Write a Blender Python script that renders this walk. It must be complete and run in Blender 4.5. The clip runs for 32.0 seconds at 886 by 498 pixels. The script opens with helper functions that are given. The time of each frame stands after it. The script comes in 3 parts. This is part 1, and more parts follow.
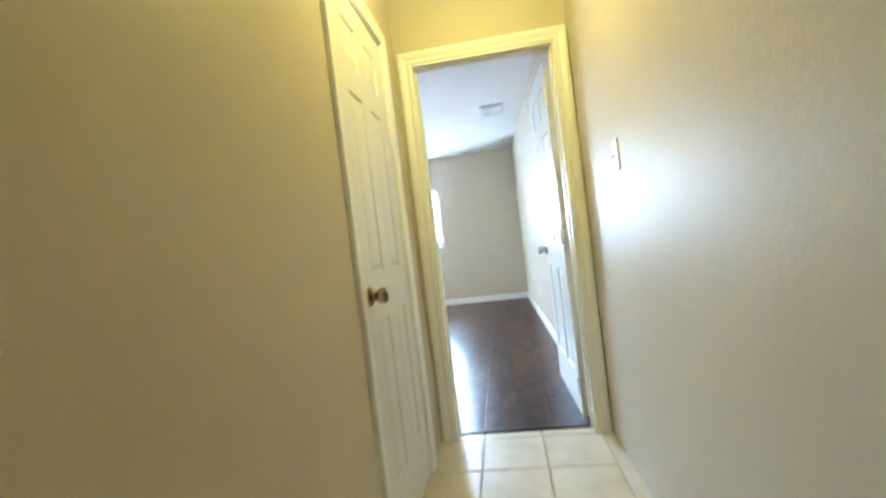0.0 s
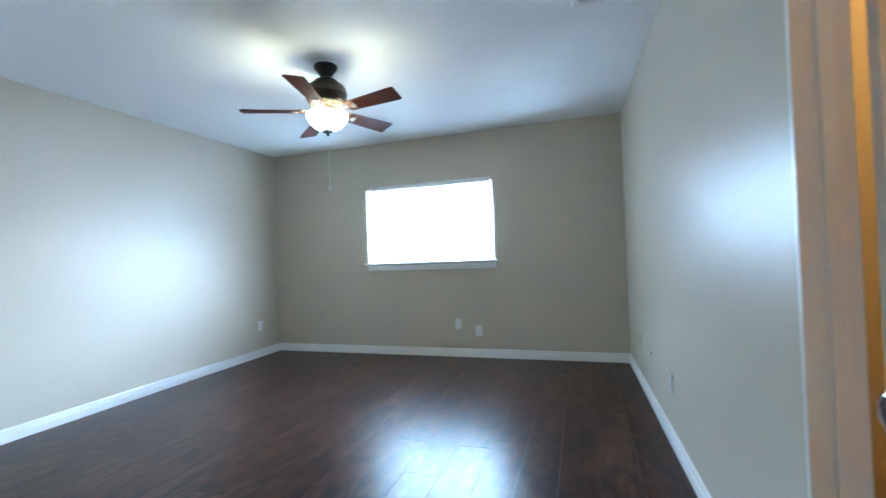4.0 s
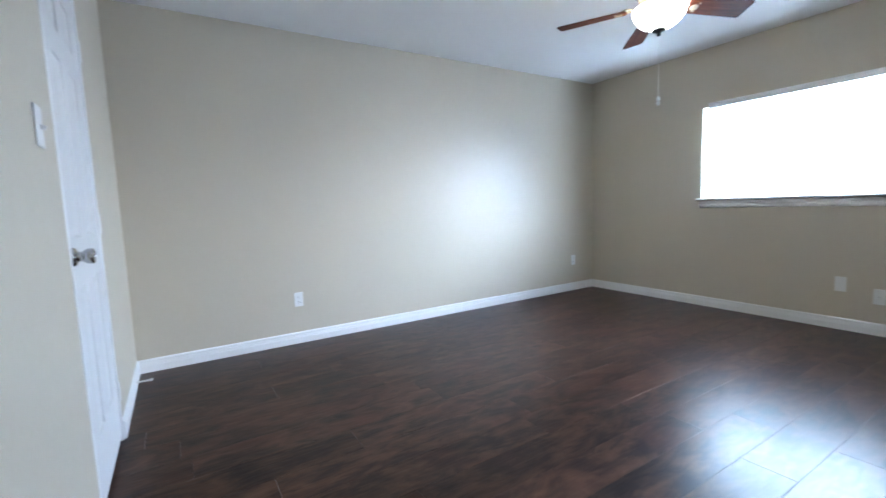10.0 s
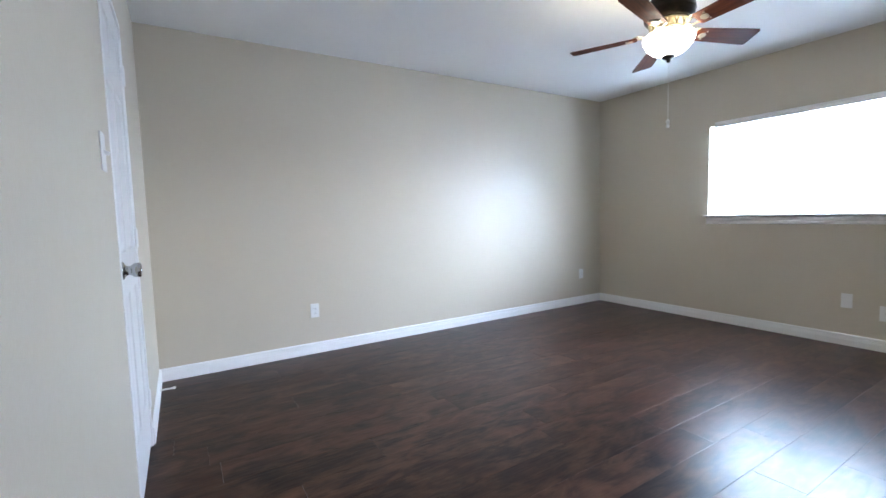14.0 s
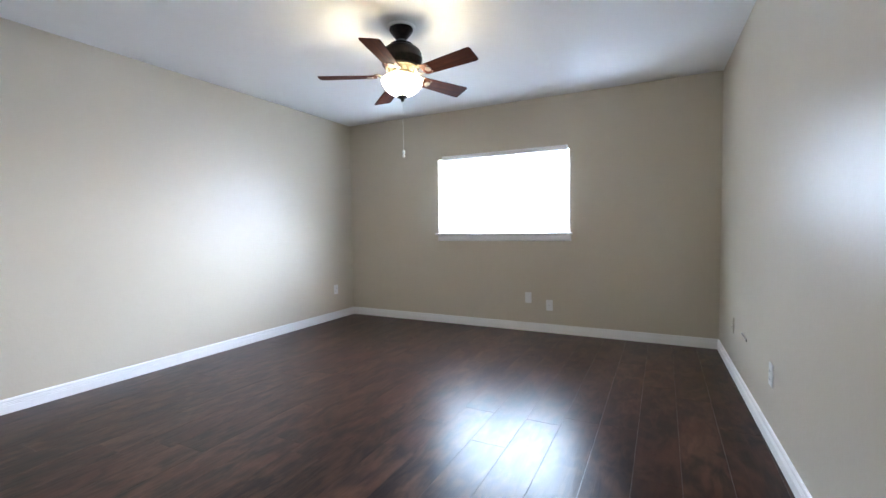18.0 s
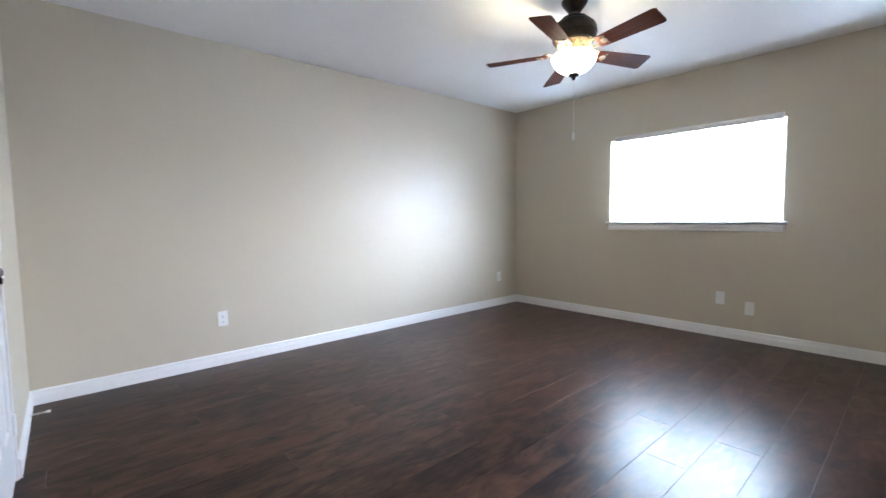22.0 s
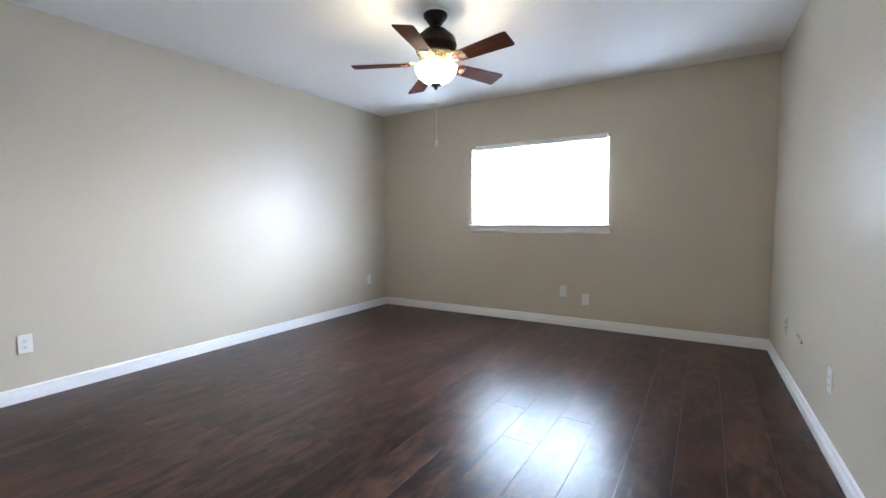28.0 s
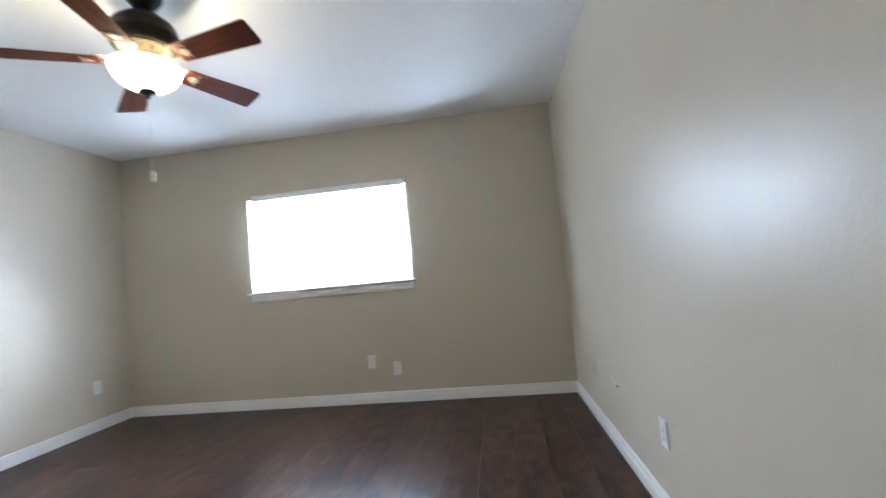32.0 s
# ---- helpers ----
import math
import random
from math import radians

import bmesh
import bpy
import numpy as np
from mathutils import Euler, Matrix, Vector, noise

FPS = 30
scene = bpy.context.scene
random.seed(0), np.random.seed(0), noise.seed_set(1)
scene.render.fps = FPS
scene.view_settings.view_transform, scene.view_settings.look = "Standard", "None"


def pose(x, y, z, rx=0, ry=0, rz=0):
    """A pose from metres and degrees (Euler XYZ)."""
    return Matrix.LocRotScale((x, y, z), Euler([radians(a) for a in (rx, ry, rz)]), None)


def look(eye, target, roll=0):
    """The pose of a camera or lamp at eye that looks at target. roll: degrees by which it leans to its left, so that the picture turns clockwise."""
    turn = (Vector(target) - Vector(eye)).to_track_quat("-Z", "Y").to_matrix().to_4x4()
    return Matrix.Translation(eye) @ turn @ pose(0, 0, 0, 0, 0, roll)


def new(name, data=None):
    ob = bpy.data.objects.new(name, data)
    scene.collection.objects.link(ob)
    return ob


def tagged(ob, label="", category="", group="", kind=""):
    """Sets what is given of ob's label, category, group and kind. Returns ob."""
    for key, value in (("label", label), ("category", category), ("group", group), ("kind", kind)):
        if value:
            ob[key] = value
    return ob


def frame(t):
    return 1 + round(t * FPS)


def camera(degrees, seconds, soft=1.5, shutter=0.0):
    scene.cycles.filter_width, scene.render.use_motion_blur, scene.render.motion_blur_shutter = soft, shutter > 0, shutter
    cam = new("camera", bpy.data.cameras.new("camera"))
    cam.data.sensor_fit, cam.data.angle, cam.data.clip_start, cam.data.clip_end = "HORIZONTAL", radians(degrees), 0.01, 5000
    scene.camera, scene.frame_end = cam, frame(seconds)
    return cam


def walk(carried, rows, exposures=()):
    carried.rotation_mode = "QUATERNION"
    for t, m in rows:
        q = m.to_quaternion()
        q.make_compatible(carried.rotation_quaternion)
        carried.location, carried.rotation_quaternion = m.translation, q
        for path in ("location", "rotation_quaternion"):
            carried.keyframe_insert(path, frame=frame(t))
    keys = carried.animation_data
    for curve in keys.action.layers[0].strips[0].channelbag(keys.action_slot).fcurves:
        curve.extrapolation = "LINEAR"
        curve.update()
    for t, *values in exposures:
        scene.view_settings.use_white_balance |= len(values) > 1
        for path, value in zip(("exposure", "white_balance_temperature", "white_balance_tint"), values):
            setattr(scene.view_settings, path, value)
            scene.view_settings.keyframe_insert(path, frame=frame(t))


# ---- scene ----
cam = camera(91.7, 32.0, shutter=0.5)
PATH = [
    (0, (3.728, -7.059, 1.091), (3.461, -5.077, 1.049), -7.0),
    (0.5, (3.704, -6.797, 1.169), (3.702, -4.801, 1.288), -4.5),
    (1, (3.737, -6.505, 1.205), (3.839, -4.509, 1.271), -3.9),
    (1.5, (3.777, -6.08, 1.234), (3.746, -4.081, 1.261), -2.7),
    (1.8, (3.777, -5.82, 1.229), (3.713, -3.821, 1.274), -2.3),
    (2, (3.777, -5.63, 1.226), (3.691, -3.633, 1.302), -2.0),
    (2.5, (3.783, -5.247, 1.226), (3.593, -3.258, 1.306), -3.2),
    (3, (3.750, -4.909, 1.198), (3.380, -2.945, 1.262), -2.0),
    (3.5, (3.655, -4.688, 1.16), (3.230, -2.734, 1.212), -2.4),
    (4, (3.670, -4.535, 1.134), (3.056, -2.632, 1.155), -2.3),
    (4.5, (3.65, -4.48, 1.143), (2.871, -2.638, 1.147), -2.9),
    (6.5, (3.641, -4.486, 1.139), (2.834, -2.658, 1.056), -2.8),
    (7, (3.619, -4.477, 1.136), (2.823, -2.648, 0.989), -2.4),
    (7.5, (3.56, -4.456, 1.144), (2.792, -2.617, 0.969), -2.2),
    (8, (3.58, -4.42, 1.112), (2.768, -2.598, 0.962), -1.9),
    (8.5, (3.57, -4.352, 1.094), (2.503, -2.669, 0.926), -1.5),
    (9, (3.556, -4.329, 1.089), (2.215, -2.858, 0.893), -1.8),
    (9.5, (3.545, -4.346, 1.075), (2.002, -3.093, 0.853), -1.8),
    (10, (3.527, -4.351, 1.081), (1.835, -3.304, 0.874), -2.0),
    (10.5, (3.519, -4.368, 1.087), (1.741, -3.47, 0.904), -1.8),
    (11, (3.515, -4.386, 1.09), (1.705, -3.55, 0.923), -1.8),
    (11.5, (3.524, -4.397, 1.094), (1.705, -3.582, 0.934), -2.0),
    (12, (3.532, -4.419, 1.109), (1.744, -3.547, 0.895), -2.7),
    (12.5, (3.543, -4.428, 1.114), (1.766, -3.545, 0.867), -3.3),
    (13, (3.548, -4.437, 1.118), (1.803, -3.481, 0.914), -2.5),
    (13.5, (3.555, -4.449, 1.118), (1.826, -3.458, 0.95), -1.8),
    (15.5, (3.575, -4.5, 1.112), (2.093, -3.166, 0.964), -1.1),
    (16, (3.586, -4.5, 1.114), (2.229, -3.038, 0.975), -0.9),
    (16.5, (3.593, -4.497, 1.116), (2.365, -2.924, 0.985), -0.9),
    (17, (3.601, -4.497, 1.113), (2.507, -2.826, 1.014), -0.9),
    (17.5, (3.616, -4.491, 1.119), (2.648, -2.743, 1.024), -0.6),
    (18, (3.624, -4.482, 1.116), (2.715, -2.703, 1.017), -0.8),
    (18.5, (3.616, -4.476, 1.109), (2.676, -2.714, 1.003), -0.7),
    (19, (3.615, -4.47, 1.11), (2.595, -2.754, 0.986), -0.4),
    (19.5, (3.611, -4.462, 1.114), (2.527, -2.788, 0.965), -0.6),
    (20, (3.619, -4.463, 1.103), (2.469, -2.833, 0.96), -0.6),
    (20.5, (3.616, -4.46, 1.105), (2.379, -2.895, 0.96), -0.7),
    (21, (3.608, -4.459, 1.107), (2.283, -2.968, 0.954), -0.5),
    (21.5, (3.594, -4.455, 1.106), (2.182, -3.045, 0.958), -0.4),
    (22, (3.582, -4.446, 1.115), (2.088, -3.125, 0.969), -0.7),
    (22.5, (3.575, -4.445, 1.116), (1.988, -3.239, 0.958), -1.1),
    (23, (3.555, -4.45, 1.11), (1.886, -3.361, 0.945), -1.1),
    (23.5, (3.542, -4.455, 1.108), (1.826, -3.443, 0.937), -0.9),
    (24, (3.542, -4.453, 1.112), (1.842, -3.413, 0.937), -1.0),
    (24.5, (3.553, -4.448, 1.114), (1.911, -3.321, 0.937), -0.8),
    (25, (3.557, -4.447, 1.113), (1.976, -3.237, 0.924), -0.6),
    (25.5, (3.558, -4.444, 1.091), (2.047, -3.15, 0.888), -0.1),
    (26, (3.562, -4.433, 1.09), (2.156, -3.028, 0.87), 0.3),
    (26.5, (3.579, -4.424, 1.091), (2.291, -2.908, 0.877), 0.2),
    (28.5, (3.614, -4.447, 1.121), (2.611, -2.721, 1.002), -0.5),
    (29, (3.621, -4.454, 1.11), (2.635, -2.717, 1.008), -0.5),
    (29.5, (3.619, -4.438, 1.123), (2.611, -2.714, 1.027), -1.5),
    (30, (3.63, -4.402, 1.116), (2.559, -2.713, 1.082), -3.2),
    (30.5, (3.62, -4.278, 1.134), (2.452, -2.655, 1.163), -4.4),
    (31, (3.587, -4.142, 1.117), (2.571, -2.42, 1.168), -5.3),
    (31.5, (3.51, -3.929, 1.112), (2.914, -2.023, 1.214), -4.4),
    (32, (3.524, -3.696, 1.079), (3.279, -1.714, 1.187), -5.3),
]
EXPOSURES = [(0.0, 2.13, 5300, 8), (0.6, 1.90, 5450, 8), (1.4, 1.64, 5600, 8), (2.0, 1.46, 5650, 8), (2.5, 1.04, 5400, 6), (3.0, 0.98, 5050, 5), (4.5, 0.66, 5000, 5),
             (8.0, 0.68, 5300, 10), (13.0, 0.72, 5550, 15), (18.0, 0.76, 5850, 17), (30.5, 0.76, 5900, 16), (32.0, 0.80, 5800, 15)]
walk(cam, [(t, look(eye, target, roll)) for t, eye, target, roll in PATH], EXPOSURES)

# ---- plan, in metres: north is the window wall ----
CEIL = 2.44
XE, YS = 4.08, -4.65            # north-east corner, face of the south wall
YH = -4.77                      # hall face of the south wall
HALL_W, HALL_E, HALL_END = 3.28, 4.187, -9.2
WIN = (1.29, 2.78, 1.045, 1.90)
DOOR_H = 2.04
M_N = pose(0, 0, 0)
M_W = pose(0, YS, 0, 0, 0, 90)
M_S = pose(4.285, YS, 0, 0, 0, 180)
M_E = pose(XE, 0, 0, 0, 0, -88.8)
M_HN = pose(0, YH, 0)
M_HW = pose(HALL_W, HALL_END, 0, 0, 0, 90)
M_HE = pose(HALL_E, YH, 0, 0, 0, -90)

# ---- world and lights ----
world = bpy.data.worlds.new("world")
scene.world = world
world.use_nodes = True
wn = world.node_tree.nodes
sky = wn.new("ShaderNodeTexSky")
sky.sky_type = "NISHITA"
sky.sun_disc = False
sky.sun_elevation, sky.sun_rotation = radians(11), radians(33)
world.node_tree.links.new(sky.outputs[0], wn["Background"].inputs[0])
wn["Background"].inputs[1].default_value = 0.15


def lamp(name, kind, m, energy, colour, size=0.05, size_y=None):
    data = bpy.data.lights.new(name, kind)
    data.energy, data.color = energy, colour
    if kind == "AREA":
        data.shape, data.size, data.size_y = "RECTANGLE", size, size_y
    else:
        data.shadow_soft_size = size
    ob = new(name, data)
    ob.matrix_world = m
    return ob


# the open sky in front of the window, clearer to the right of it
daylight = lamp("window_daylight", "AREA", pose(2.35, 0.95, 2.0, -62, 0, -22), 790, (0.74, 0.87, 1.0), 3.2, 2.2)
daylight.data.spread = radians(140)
# added fill lamp outside, aimed up through the window to brighten the ceiling
lamp("paving_daylight", "AREA", look((2.55, 1.0, 0.35), (2.35, 0.0, 1.45)), 1450, (0.68, 0.85, 1.0), 3.2, 1.4)
sun = bpy.data.lights.new("overcast_sun", "SUN")
sun.energy, sun.angle, sun.color = 2.6, radians(30), (0.88, 0.94, 1.0)
new("overcast_sun", sun).matrix_world = look((20.3, 31, 7.0), (0, 0, 0))
for k in range(3):
    a = radians(40 + 120 * k)
    lamp("fan_bulb", "POINT", pose(2.078 + 0.086 * math.cos(a), -2.017 + 0.086 * math.sin(a), 2.070), 6.5, (1.0, 0.86, 0.50), 0.022)
lamp("hall_bulb", "POINT", pose(3.72, -5.62, 2.30), 4.7, (1.0, 0.79, 0.19), 0.07)
lamp("bath_bulb", "POINT", pose(5.2, -3.48, 2.25), 18, (1.0, 0.5, 0.12), 0.07)


# ---- materials ----
def material(name, colour, rough=0.5, metal=0.0, spec=0.5):
    mat = bpy.data.materials.new(name)
    mat.use_nodes = True
    b = mat.node_tree.nodes["Principled BSDF"]
    b.inputs["Base Color"].default_value = (*colour, 1)
    b.inputs["Roughness"].default_value = rough
    b.inputs["Metallic"].default_value = metal
    b.inputs["Specular IOR Level"].default_value = spec
    return mat


class Nodes:
    """A short hand for node trees."""

    def __init__(self, mat):
        self.tree = mat.node_tree
        self.bsdf = self.tree.nodes["Principled BSDF"]

    def add(self, kind, **inputs):
        node = self.tree.nodes.new(kind)
        for key, value in inputs.items():
            self.put(node.inputs[key.replace("_", " ")], value)
        return node

    def put(self, socket, value):
        if isinstance(value, bpy.types.NodeSocket):
            self.tree.links.new(value, socket)
        else:
            socket.default_value = value

    def math(self, op, a, b=0.0):
        node = self.tree.nodes.new("ShaderNodeMath")
        node.operation = op
        self.put(node.inputs[0], a)
        self.put(node.inputs[1], b)
        return node.outputs[0]

    def place(self, scale, shift=None):
        """World position, stretched; shift: a socket added along all axes."""
        geo = self.tree.nodes.new("ShaderNodeNewGeometry")
        vec = geo.outputs["Position"]
        if shift is not None:
            add = self.tree.nodes.new("ShaderNodeVectorMath")
            add.operation = "ADD"
            self.put(add.inputs[0], vec)
            self.put(add.inputs[1], shift)
            vec = add.outputs[0]
        mul = self.tree.nodes.new("ShaderNodeVectorMath")
        mul.operation = "MULTIPLY"
        self.put(mul.inputs[0], vec)
        mul.inputs[1].default_value = scale
        return mul.outputs[0]

    def noise(self, vec, scale=1.0, detail=3.0, rough=0.5, dist=0.0):
        n = self.add("ShaderNodeTexNoise", Vector=vec, Scale=scale, Detail=detail, Roughness=rough, Distortion=dist)
        return n.outputs["Fac"]

    def ramp(self, fac, *stops):
        r = self.tree.nodes.new("ShaderNodeValToRGB")
        self.put(r.inputs[0], fac)
        els = r.color_ramp.elements
        while len(els) < len(stops):
            els.new(0.5)
        for el, (pos, col) in zip(els, stops):
            el.position, el.color = pos, (*col, 1)
        return r.outputs[0]

    def mix(self, fac, a, b, mode="MIX"):
        m = self.tree.nodes.new("ShaderNodeMix")
        m.data_type, m.blend_type = "RGBA", mode
        for socket, value in ((m.inputs[0], fac), (m.inputs[6], a), (m.inputs[7], b)):
            self.put(socket, (*value, 1) if isinstance(value, tuple) and len(value) == 3 else value)
        return m.outputs[2]

    def bump(self, height, strength, distance, normal=None):
        n = self.add("ShaderNodeBump", Height=height, Strength=strength, Distance=distance)
        if normal is not None:
            self.put(n.inputs["Normal"], normal)
        return n.outputs[0]


def paint(name, colour, rough, spec=0.5, peel=0.14, soil=0.05):
    """Rolled wall paint: orange-peel relief, faint uneven sheen and marks."""
    mat = material(name, colour, rough, 0, spec)
    n = Nodes(mat)
    big = n.noise(n.place((0.9, 0.9, 0.9)), 1.6, 3)
    mid = n.noise(n.place((1, 1, 1)), 9, 4, 0.6)
    dark = tuple(c * (1 - soil) for c in colour)
    n.put(n.bsdf.inputs["Base Color"], n.mix(n.math("MULTIPLY", n.math("ADD", big, mid), 0.5), dark, colour))
    n.put(n.bsdf.inputs["Roughness"], n.math("ADD", n.math("MULTIPLY", mid, 0.12), rough - 0.06))
    fine = n.noise(n.place((1, 1, 1)), 170, 2, 0.5)
    coarse = n.noise(n.place((1, 1, 1)), 42, 2, 0.5)
    h = n.math("ADD", fine, n.math("MULTIPLY", coarse, 2.0))
    n.put(n.bsdf.inputs["Normal"], n.bump(h, peel, 0.0012))
    return mat


WALL = paint("beige_wall_paint", (0.60, 0.540, 0.430), 0.38, 0.33, 0.34)
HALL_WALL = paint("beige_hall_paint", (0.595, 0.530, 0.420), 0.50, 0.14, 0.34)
CEILING = paint("white_ceiling_paint", (0.90, 0.90, 0.89), 0.85, 0.3, 0.5)
TRIM = paint("white_trim_enamel", (0.88, 0.88, 0.87), 0.35, 0.5, 0.06, 0.03)
DOOR = paint("white_door_enamel", (0.76, 0.76, 0.75), 0.33, 0.30, 0.08, 0.04)
PLATE = material("white_plastic", (0.80, 0.80, 0.78), 0.35)
# black rubber, also stands in for the shade inside holes and gaps
DARK = material("black_gaps_and_grommet", (0.02, 0.02, 0.02), 0.5)
VINYL = material("white_vinyl", (0.82, 0.82, 0.82), 0.35)
SLAT = material("white_blind_slat", (0.90, 0.90, 0.90), 0.30)
CORD = material("white_cord", (0.86, 0.86, 0.83), 0.6)
BRASS = material("aged_brass", (0.42, 0.30, 0.13), 0.30, 1.0)
NICKEL = material("satin_chrome", (0.50, 0.50, 0.50), 0.16, 1.0)
AGED = material("aged_nickel", (0.30, 0.245, 0.18), 0.2, 1.0)
STEEL = material("brushed_steel", (0.60, 0.60, 0.60), 0.35, 1.0)
VENT = paint("vent_enamel", (0.76, 0.76, 0.74), 0.4, 0.5, 0.05)
RUBBER = material("white_rubber_tip", (0.75, 0.74, 0.70), 0.7)
GROUND = material("bare_ground", (0.22, 0.20, 0.15), 0.9)


def floor_wood():
    mat = material("dark_hand_scraped_laminate", (0.05, 0.025, 0.015), 0.25, 0, 0.12)
    n = Nodes(mat)
    rnd = n.add("ShaderNodeObjectInfo").outputs["Random"]
    shift = n.math("MULTIPLY", rnd, 37.0)
    grain = n.noise(n.place((70, 6, 1), shift), 1.0, 5, 0.6, 0.5)
    cloud = n.noise(n.place((13, 5.0, 1), shift), 1.0, 4, 0.55, 1.2)
    knot = n.noise(n.place((5.5, 2.6, 1), shift), 1.0, 3, 0.55, 1.0)
    tone = n.math("ADD", n.math("MULTIPLY", cloud, 0.44), n.math("ADD", n.math("MULTIPLY", knot, 0.46), n.math("MULTIPLY", grain, 0.10)))
    col = n.ramp(tone, (0.37, (0.014, 0.010, 0.010)), (0.46, (0.030, 0.018, 0.014)), (0.54, (0.060, 0.032, 0.022)), (0.66, (0.098, 0.052, 0.034)))
    red = n.math("MULTIPLY", n.math("MAXIMUM", n.math("SUBTRACT", n.noise(n.place((3.0, 2.0, 1), shift), 1.0, 2, 0.5, 0.6), 0.5), 0.0), 2.2)
    col = n.mix(red, col, (0.075, 0.028, 0.018))
    hsv = n.add("ShaderNodeHueSaturation", Value=n.math("ADD", n.math("MULTIPLY", rnd, 0.35), 0.80), Color=col)
    n.put(n.bsdf.inputs["Base Color"], hsv.outputs[0])
    n.put(n.bsdf.inputs["Roughness"], n.math("ADD", n.math("MULTIPLY", grain, 0.02), 0.272))
    scrape = n.noise(n.place((75, 6, 1), shift), 1.0, 1, 0.5, 0.8)
    wave = n.noise(n.place((9, 2.2, 1), shift), 1.0, 1, 0.5)
    h = n.math("ADD", n.math("MULTIPLY", scrape, 0.80), n.math("MULTIPLY", wave, 0.5))
    n.put(n.bsdf.inputs["Normal"], n.bump(h, 0.47, 0.0022))
    return mat


def tile_mat():
    mat = material("beige_ceramic_tile", (0.55, 0.47, 0.36), 0.30)
    n = Nodes(mat)
    rnd = n.add("ShaderNodeObjectInfo").outputs["Random"]
    cl = n.noise(n.place((6, 6, 6), n.math("MULTIPLY", rnd, 20.0)), 1.0, 5, 0.6, 0.7)
    n.put(n.bsdf.inputs["Base Color"], n.ramp(cl, (0.3, (0.60, 0.53, 0.43)), (0.7, (0.72, 0.66, 0.56))))
    n.put(n.bsdf.inputs["Normal"], n.bump(n.noise(n.place((1, 1, 1)), 60, 2), 0.08, 0.001))
    return mat


def blade_mat():
    mat = material("mahogany_veneer", (0.10, 0.03, 0.015), 0.6, 0, 0.08)
    n = Nodes(mat)
    tex = n.add("ShaderNodeTexCoord")
    mul = n.tree.nodes.new("ShaderNodeVectorMath")
    mul.operation = "MULTIPLY"
    n.put(mul.inputs[0], tex.outputs["Object"])
    mul.inputs[1].default_value = (4, 60, 30)
    g = n.noise(mul.outputs[0], 1.0, 5, 0.6, 0.5)
    n.put(n.bsdf.inputs["Base Color"], n.ramp(g, (0.3, (0.042, 0.009, 0.004)), (0.7, (0.125, 0.032, 0.010))))
    return mat


def bronze():
    mat = material("oil_rubbed_bronze", (0.018, 0.013, 0.011), 0.38, 0.6)
    n = Nodes(mat)
    g = n.noise(n.place((1, 1, 1)), 30, 4)
    n.put(n.bsdf.inputs["Base Color"], n.ramp(g, (0.4, (0.012, 0.009, 0.008)), (0.8, (0.035, 0.024, 0.017))))
    return mat


def glass():
    """A thin clear pane: it lets light straight through and mirrors by Fresnel."""
    mat = bpy.data.materials.new("clear_window_glass")
    mat.use_nodes = True
    tree = mat.node_tree
    tree.nodes.remove(tree.nodes["Principled BSDF"])
    clear = tree.nodes.new("ShaderNodeBsdfTransparent")
    clear.inputs[0].default_value = (0.96, 0.98, 0.97, 1)
    gloss = tree.nodes.new("ShaderNodeBsdfGlossy")
    gloss.inputs["Roughness"].default_value = 0.01
    fres = tree.nodes.new("ShaderNodeFresnel")
    fres.inputs["IOR"].default_value = 1.45
    mixed = tree.nodes.new("ShaderNodeMixShader")
    tree.links.new(fres.outputs[0], mixed.inputs[0])
    tree.links.new(clear.outputs[0], mixed.inputs[1])
    tree.links.new(gloss.outputs[0], mixed.inputs[2])
    tree.links.new(mixed.outputs[0], tree.nodes["Material Output"].inputs[0])
    return mat


def lit_glass(name, colour, strength):
    mat = material(name, (0.85, 0.84, 0.80), 0.35)
    b = mat.node_tree.nodes["Principled BSDF"]
    b.inputs["Emission Color"].default_value = (*colour, 1)
    b.inputs["Emission Strength"].default_value = strength
    return mat


WOOD, TILE, BLADE, BRONZE, GLASS = floor_wood(), tile_mat(), blade_mat(), bronze(), glass()
BOWL = lit_glass("lit_frosted_glass", (1.0, 0.88, 0.66), 17.0)
HALL_GLASS = lit_glass("lit_hall_glass", (1.0, 0.74, 0.34), 4.0)
FROST = material("unlit_white_liner", (0.82, 0.80, 0.74), 0.4)
GROUT = paint("grey_grout", (0.44, 0.39, 0.31), 0.9, 0.2)
SUB = material("dark_underlay", (0.012, 0.008, 0.006), 0.8)
CHAMP = paint("antique_cream_finish", (0.40, 0.34, 0.25), 0.42)


# ---- mesh helpers ----
def mesh_of(name, bm, mat, smooth=False):
    bmesh.ops.recalc_face_normals(bm, faces=bm.faces)
    me = bpy.data.meshes.new(name)
    bm.to_mesh(me)
    bm.free()
    me.materials.append(mat)
    if smooth:
        me.polygons.foreach_set("use_smooth", [True] * len(me.polygons))
        me.set_sharp_from_angle(angle=radians(38))
    return me


def part(name, bm, mat, parent=None, label="", m=None, smooth=False):
    """Links a bmesh as one mesh object, under a thing or a part."""
    ob = new(name, mesh_of(name, bm, mat, smooth))
    if parent is not None:
        ob.parent = parent
    if m is not None:
        ob.matrix_basis = m
    if label:
        ob["label"] = label
    return ob


def thing(name, m, label, category, group="", kind=""):
    ob = new(name)
    ob.empty_display_size = 0.05
    ob.matrix_basis = m
    return tagged(ob, label, category, group, kind)


